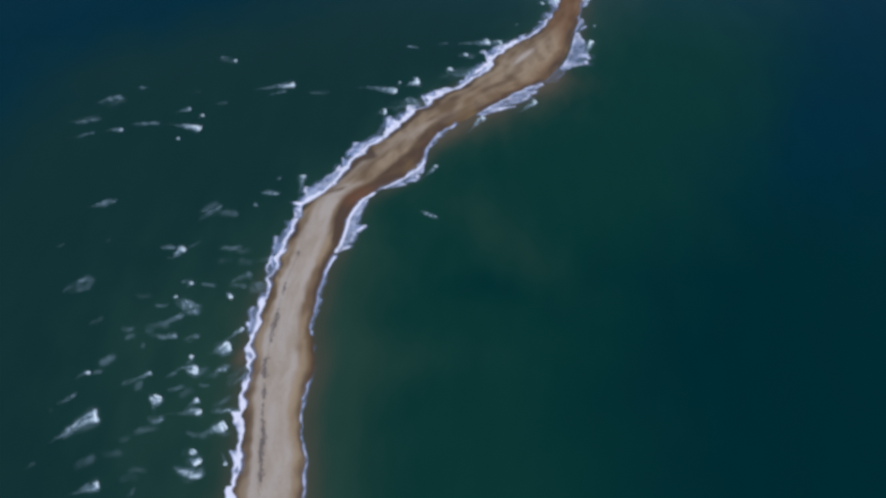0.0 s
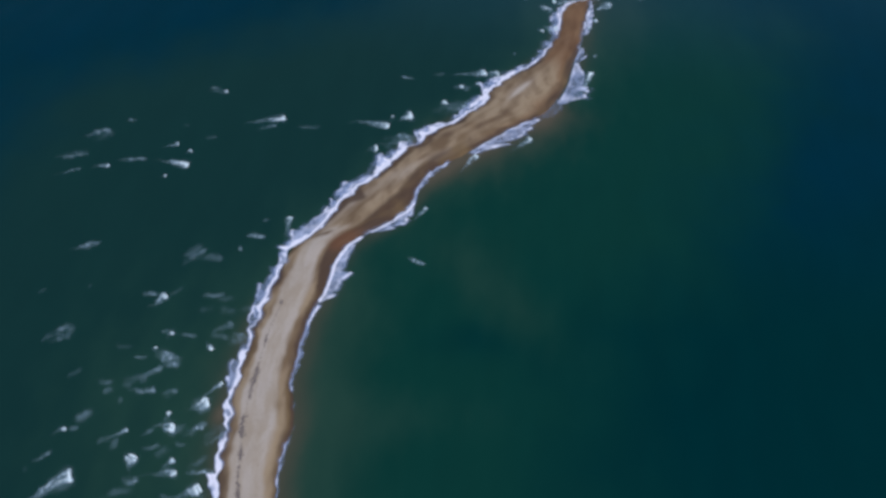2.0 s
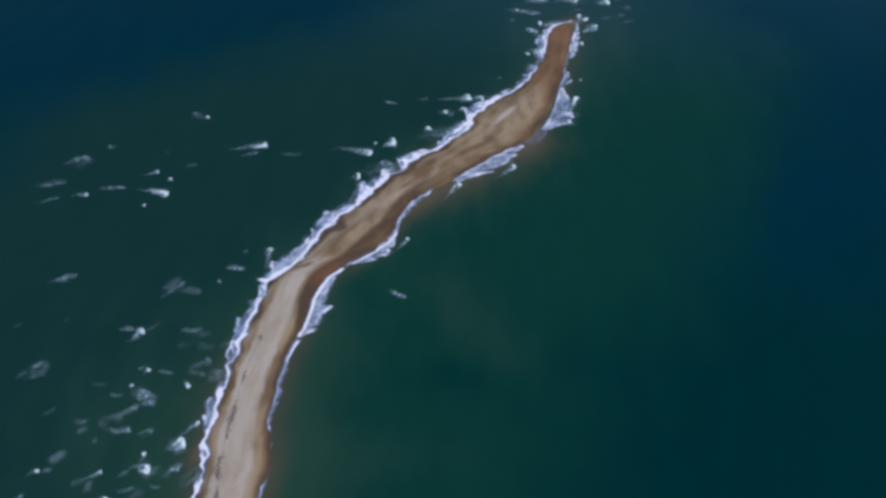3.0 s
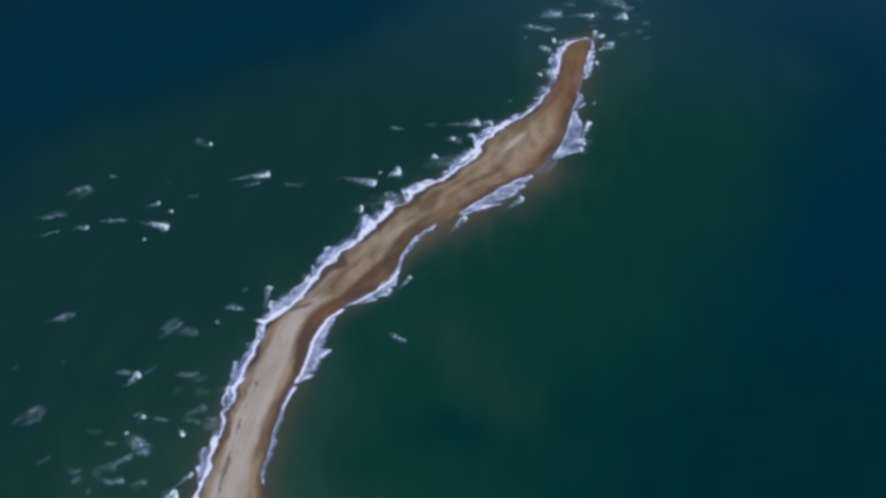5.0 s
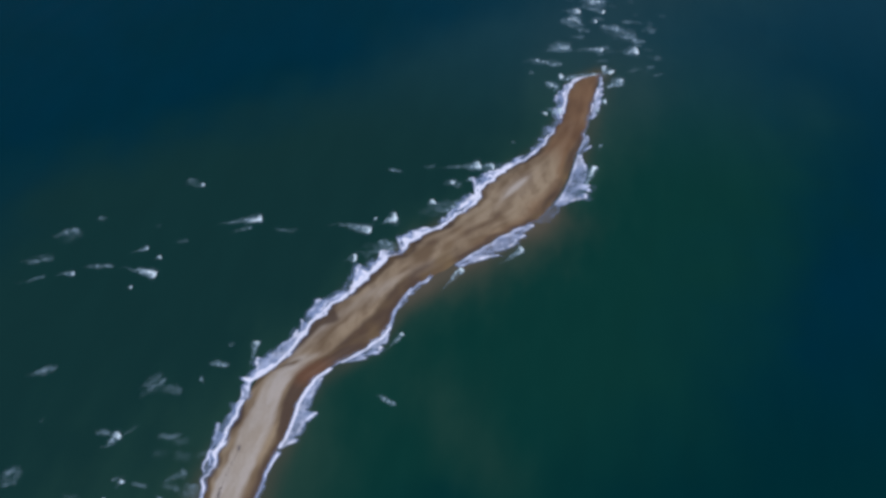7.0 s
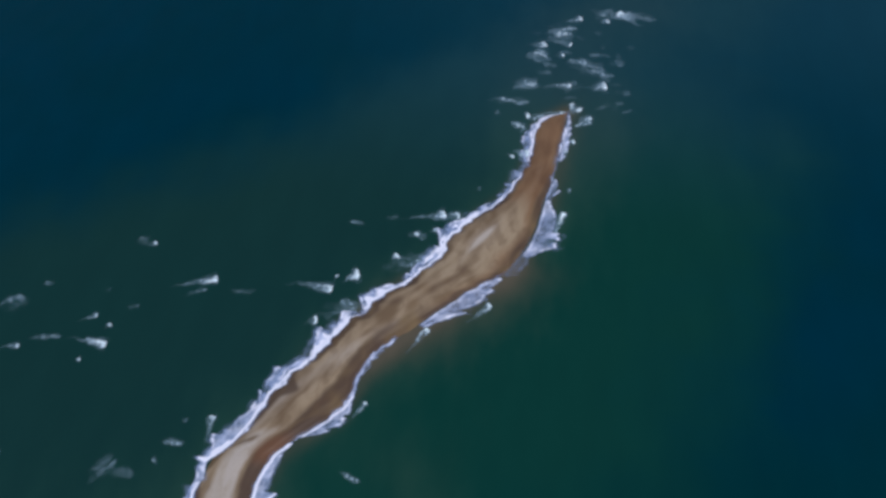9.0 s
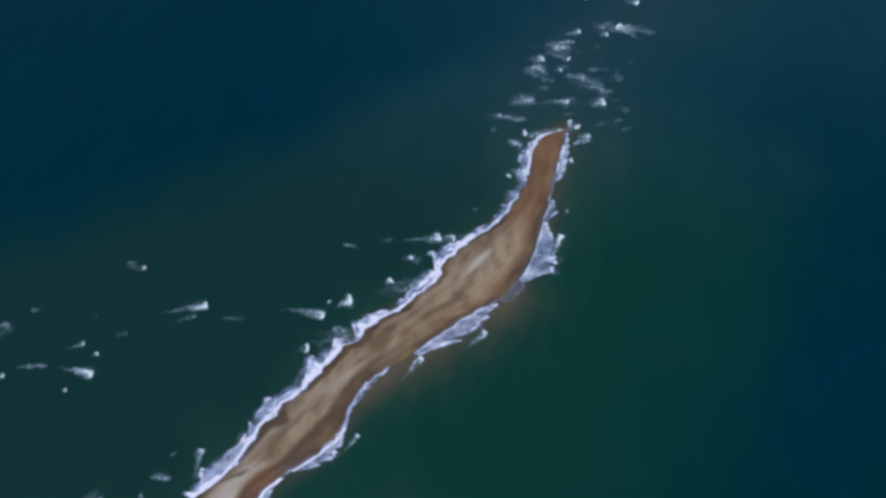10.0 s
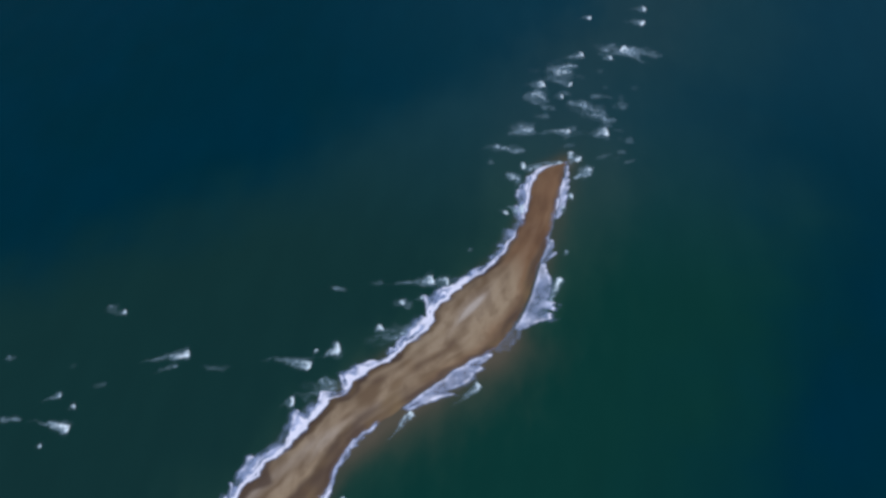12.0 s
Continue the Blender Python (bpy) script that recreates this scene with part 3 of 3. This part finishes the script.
# Breakers and foam patches: head x, y, the way it travels in degrees, length, width, how thick the foam is.
CAPS, LOBES = [], []
CAPS += [
    (-216.8, -352.4, 35, 27.0, 8.6, 0.85), (-231.2, -326.8, 50, 6.7, 3.1, 0.8), (-197.1, -322.7, 30, 10.9, 3.0, 0.6),
    (-187.8, -336.8, 77, 9.0, 6.9, 0.9), (-180.0, -349.2, 33, 7.5, 4.2, 0.52), (-171.7, -317.9, 13, 11.0, 6.5, 0.95),
    (-177.5, -308.8, 75, 3.9, 2.8, 0.8), (-183.0, -320.4, 44, 7.8, 3.0, 0.3), (-165.7, -335.6, 50, 6.0, 3.6, 0.8),
    (-161.6, -342.8, 12, 17.6, 3.7, 0.75), (-146.1, -349.0, 38, 12.0, 7.4, 0.95), (-157.7, -365.5, 60, 3.0, 4.0, 0.9),
    (-153.4, -371.7, -34, 4.7, 6.0, 0.9), (-150.2, -377.4, 1, 15.5, 8.1, 0.58), (-139.2, -370.7, -50, 6.1, 2.8, 0.8),
]
CAPS += [
    (-158.2, -299.8, 29, 12.1, 8.5, 0.95), (-154.1, -286.6, 48, 13.0, 3.2, 0.7), (-154.5, -313.0, 38, 17.4, 4.4, 0.45),
    (-141.3, -339.1, 8, 16.7, 4.0, 0.52), (-207.8, -304.2, 96, 3.7, 2.7, 0.5), (-190.9, -296.6, 11, 17.8, 4.1, 0.52),
    (-178.2, -295.8, 21, 10.0, 4.4, 0.52), (-184.0, -276.7, -8, 17.6, 9.0, 0.58), (-191.0, -281.6, 31, 15.0, 4.1, 0.38),
    (-200.7, -269.0, 104, 3.4, 2.4, 0.6), (-194.8, -257.3, 77, 4.5, 3.6, 0.7), (-167.2, -265.4, -40, 7.4, 3.0, 0.9),
    (-214.3, -230.9, 3, 11.1, 3.7, 0.4), (-253.5, -263.0, 28, 21.6, 10.9, 0.56), (-257.8, -230.7, 17, 3.1, 3.9, 0.3),
]
CAPS += [
    (-284.9, -238.1, 33, 12.1, 3.5, 0.2), (-267.9, -196.8, 27, 18.2, 5.4, 0.43), (-242.3, -350.8, 95, 3.3, 2.6, 0.35),
    (-232.8, -341.1, 45, 10.9, 2.8, 0.42), (-238.4, -290.0, 49, 8.9, 4.2, 0.25), (-160.7, -174.4, 10, 13.4, 4.2, 0.55),
    (-197.1, -191.2, 55, 18.4, 10.7, 0.42), (-183.4, -197.9, 0, 17.4, 6.7, 0.33), (-162.6, -159.8, 31, 4.1, 3.3, 0.3),
    (-50.8, -182.4, -23, 13.7, 3.7, 0.4), (-56.9, -132.6, 65, 14.2, 3.1, 0.7), (-142.9, -309.7, 68, 20.1, 9.2, 0.55),
    (-33.7, -18.0, 22, 39.6, 12.3, 0.4), (-76.5, -63.1, 20, 30.7, 12.7, 0.45), (-160.1, -246.2, 34, 14.5, 6.2, 0.42),
]
CAPS += [
    (-148.7, -253.2, 41, 11.4, 9.4, 0.4), (-200.5, -389.4, 30, 13.7, 5.2, 0.85), (-181.1, -389.1, 64, 5.9, 2.5, 0.3),
    (-236.8, -382.2, 51, 6.7, 2.8, 0.2), (-178.8, -56.8, 21, 31.7, 5.6, 0.85), (-183.4, -65.3, 34, 17.0, 3.3, 0.5),
    (-234.6, -117.5, 6, 25.0, 6.3, 0.97), (-237.2, -102.7, 45, 3.4, 3.7, 0.6), (-290.8, -126.6, 25, 11.0, 3.7, 0.6),
    (-309.9, -132.7, 27, 20.7, 3.7, 0.55), (-266.7, -116.1, 10, 22.3, 3.6, 0.45), (-302.5, -92.5, 20, 21.0, 12.0, 0.36),
    (-232.2, -33.1, 31, 6.5, 4.3, 0.7), (-239.2, -31.2, 21, 9.0, 7.3, 0.45), (-289.9, -75.8, 29, 3.3, 4.1, 0.28),
]
CAPS += [
    (-248.0, -75.7, 17, 4.1, 3.3, 0.22), (-223.6, -85.8, 15, 11.0, 3.7, 0.22), (-31.5, 21.4, 11, 32.0, 4.9, 0.7),
    (-30.8, 22.8, 23, 10.0, 9.1, 0.8), (-47.5, 2.4, 36, 3.9, 4.5, 0.7), (-35.2, 7.9, 16, 4.4, 3.6, 0.6),
    (-19.7, 26.4, 20, 3.2, 3.0, 0.5), (-7.1, 52.0, 28, 3.8, 3.7, 0.4), (55.9, 36.6, 76, 36.6, 4.3, 0.95),
    (59.1, 61.2, 76, 6.3, 2.7, 0.5), (71.2, 139.2, 64, 13.4, 4.6, 0.8), (11.4, -50.6, 46, 23.2, 4.2, 0.7),
    (-148.3, -155.7, 91, 18.6, 4.2, 0.7), (-164.3, -174.8, 2, 10.2, 2.4, 0.35), (-174.0, -186.1, 128, 4.7, 2.7, 0.5),
]
CAPS += [
    (-208.5, -231.4, 55, 12.4, 5.3, 0.8), (-96.6, -41.9, 85, 5.7, 2.6, 0.6), (-98.0, -53.4, 4, 31.6, 6.3, 0.85),
    (-82.5, -38.2, 21, 12.1, 8.4, 0.85), (-102.1, -79.3, 12, 6.3, 6.9, 0.85), (-58.5, -18.6, 47, 5.4, 5.6, 0.8),
    (-249.2, -97.2, 21, 9.4, 3.6, 0.6), (-246.5, -130.3, 30, 2.4, 3.0, 0.6), (-294.6, -77.6, 169, 4.2, 3.7, 0.45),
    (-20.3, 22.7, 10, 18.1, 7.3, 0.65), (-41.1, 0.2, -6, 8.4, 6.9, 0.5), (52.8, 176.3, 7, 29.9, 5.9, 0.7),
    (23.1, 172.7, 20, 15.7, 8.9, 0.42), (19.1, 151.3, 2, 35.0, 7.6, 0.52), (-2.8, 135.5, 18, 3.6, 4.3, 0.59),
]
CAPS += [
    (21.4, 135.9, 23, 4.7, 7.1, 0.85), (82.4, 179.3, 13, 17.1, 10.3, 0.75), (88.0, 194.1, 27, 14.3, 4.4, 0.59),
    (31.3, 210.6, -7, 19.6, 20.0, 0.59), (28.6, 226.3, 22, 18.2, 7.0, 0.7), (50.6, 229.4, -21, 18.1, 6.9, 0.6),
    (54.0, 253.7, 20, 25.1, 8.0, 0.59), (65.1, 207.3, -3, 14.2, 6.9, 0.44), (44.8, 214.2, 23, 8.1, 5.4, 0.6),
    (54.2, 208.5, 15, 5.3, 4.8, 0.59), (39.6, 200.1, -8, 13.0, 6.2, 0.54), (58.3, 267.3, 15, 18.8, 6.9, 0.7),
    (82.5, 266.9, 15, 6.5, 6.0, 0.85), (80.8, 275.9, -8, 14.2, 6.2, 0.49), (91.6, 279.8, 159, 26.5, 9.9, 0.8),
]
CAPS += [
    (125.2, 275.2, 26, 9.9, 6.4, 0.44), (109.2, 316.2, -11, 17.3, 7.4, 0.8), (62.4, 317.1, -6, 10.5, 5.9, 0.75),
    (62.6, 147.5, -34, 10.2, 7.6, 0.7), (72.0, 135.3, 35, 17.1, 4.9, 0.59), (60.1, 128.7, -142, 14.9, 4.3, 0.54),
    (59.4, 110.8, 14, 5.3, 6.3, 0.8), (53.6, 99.6, 82, 8.2, 3.9, 0.7), (24.6, 93.1, -8, 11.9, 11.3, 0.75),
    (13.5, 88.0, 16, 4.0, 4.4, 0.7), (81.9, 194.6, -21, 38.2, 14.6, 0.56), (51.3, 241.3, 1, 29.3, 22.3, 0.59),
    (25.1, 176.3, 17, 22.1, 14.3, 0.52), (121.3, 277.0, 3, 52.0, 12.4, 0.54), (48.2, 141.7, 15, 29.5, 5.4, 0.65),
]
CAPS += [
    (19.2, 121.6, -18, 13.5, 8.8, 0.55), (110.3, 336.3, 11, 14.4, 7.1, 0.8),
]
CAPS += [
    (34.3, 137.3, 24, 17.0, 5.8, 0.59), (73.2, 139.6, 23, 13.8, 8.2, 0.59), (55.8, 153.7, 100, 15.9, 4.6, 0.85), (50.5, 142.1, 14, 17.6, 2.9, 0.65), (19.5, 123.5, 80, 10.8, 4.8, 0.5), (-27.5, -75.0, 66, 22.0, 4.2, 0.85),
    (-311.0, -117.0, 18, 24.0, 8.0, 0.36), (-149.0, -63.5, 5, 21.0, 3.6, 0.42),
]
for seed, row in enumerate(CAPS):
    whitecap(*row, seed + 1)

# Aprons of foam that spill off the shores: side, from y to y, metres off the sand, reach, how thick the foam is.
LOBES += [
    (1, -72, -28, 1.2, 16, 0.88), (1, -24, 0, 1, 9, 0.34), (1, -6, 47, 2.5, 19, 0.8), (1, 47, 68, 1.5, 7, 0.75),
    (1, -160, -129, 0.5, 10, 0.78), (1, -131, -98, -1, 2.5, 0.4), (1, -222, -166, 0, 11, 0.85), (1, -286, -226, -0.5, 3, 0.35),
    (1, -103, -86, 0, 3.5, 0.45), (-1, -178, -142, 0, 16, 0.95), (-1, -6, 24, 0, 12, 0.92), (-1, -66, -38, 0, 13, 0.95),
    (-1, -102, -76, 0, 12, 0.92), (-1, 40, 62, 0, 6, 0.5), (-1, 84, 139, -1.5, 10, 0.75), (1, 88, 138, 1.5, 5, 0.75),
    (-1, -146, -104, 0, 10, 0.75), (-1, -40, -6, 0, 8, 0.7), (-1, -240, -196, 0.5, 9, 0.65), (-1, -292, -262, 0.5, 8, 0.65), (-1, 24, 44, 0, 7, 0.65),
]
for seed, row in enumerate(LOBES):
    apron_sheet(*row, seed + 301)


# ---- faint streaks of old foam, too thin and many to tell apart ----
def foam_streaks():
    rng = random.Random(23)
    points, faces, foam = [], [], []
    areas = ((-235, -150, -385, -225, 46), (-110, -40, -60, 20, 6), (5, 105, 148, 285, 44))
    for left, right, low, high, count in areas:
        for _ in range(count):
            x = left + (right - left) * rng.random() ** 0.7
            y, angle = rng.uniform(low, high), rng.gauss(15, 14)
            length, width, thick = rng.uniform(6, 18), rng.uniform(1.6, 5.0), rng.uniform(0.07, 0.22)
            if low < -200:
                x = min(x, -149 - 0.5 * width)
            seed = rng.randrange(1, 900)
            u, v = np.meshgrid(np.arange(-length / 2, length / 2 + 0.1, 0.6), np.linspace(-1, 1, 9) * width, indexing="ij")
            bow = (rough(u + seed * 3.3, u * 0, 7, seed) - 0.5) * 4
            px, py = placed(u, v + bow, x, y, angle)
            torn = rough(u * 0.5 + seed * 7.1, v * 1.2, 2.6, seed + 1, 3)
            fade = step(1.0, 0.1, np.abs(v) / width) * step(0.5, 0.15, np.abs(u) / length)
            first = len(points)
            film = fade * thick * (0.3 + 1.6 * torn)
            points += np.stack([px, py, sea_z(px, py) + 0.03 + 0.06 * film], -1).reshape(-1, 3).tolist()
            foam += film.ravel().tolist()
            faces += (sheet_faces(*u.shape) + first).tolist()
    ob = new("foam_streaks", mesh_of("foam_streaks", points, faces, SURF, True, foam=foam))
    tagged(ob, "faint thin streaks of old foam on the sea", "foam", kind="stuff")


foam_streaks()


# ---- drift line on the dry sand ----
DRIFT = [(-113, -420), (-120.2, -369.7), (-126.2, -345.4), (-130.8, -325.8), (-133.6, -312.1), (-134.0, -303.0), (-135.1, -289.9), (-136.6, -274.4),
         (-136.9, -264.2), (-137.2, -249.5), (-136.5, -238.5), (-134.5, -225.0)]


def drift_line():
    rng = random.Random(7)
    _, west, east, across = shores(1.2)
    line = np.array(DRIFT, float)
    bm = bmesh.new()
    ys = np.arange(line[0, 1], line[-1, 1], 0.15)
    clump = rough(ys, ys * 0, 7, 51, 3)
    for y0, c in zip(ys, clump):
        thick = step(0.36, 0.72, c) * (0.5 + 0.5 * step(-238, -262, y0))
        if rng.random() > 0.18 + 0.8 * step(0.42, 0.52, c):
            continue
        x = float(np.interp(y0, line[:, 1], line[:, 0])) + rng.gauss(0, 0.3 + 0.5 * thick) + 1.6 * (float(bumps(np.array(y0), np.array(0.0), 11, 52)) - 0.5)
        y = y0 + rng.gauss(0, 0.3)
        k = int(np.argmin(np.abs((west[:, 1] + east[:, 1]) / 2 - y)))
        wide = float(np.hypot(*(east[k] - west[k])))
        a = float((np.array([x, y]) - west[k]) @ across[k]) / wide * 2 - 1
        z = float(sand_z(np.array(a), np.array(0.0), np.array(wide), np.array(x), np.array(y)))
        r = (0.26 + 0.26 * thick) * rng.uniform(0.6, 1.3)
        m = Matrix.Translation((x, y, z)) @ Matrix.Rotation(rng.uniform(0, 6.3), 4, "Z") @ Matrix.Diagonal((r * rng.uniform(0.8, 1.6), r, r * 0.35, 1))
        made = bmesh.ops.create_icosphere(bm, subdivisions=1, radius=1, matrix=m)
        for vert in made["verts"]:
            vert.co += Vector((rng.uniform(-1, 1), rng.uniform(-1, 1), rng.uniform(-0.4, 0.4))) * r * 0.3
    me = bpy.data.meshes.new("drift_line")
    bm.to_mesh(me)
    bm.free()
    me.materials.append(WEED)
    tagged(new("drift_line", me), "dark broken line of drift weed on pale sand", "drift weed", kind="stuff")


drift_line()
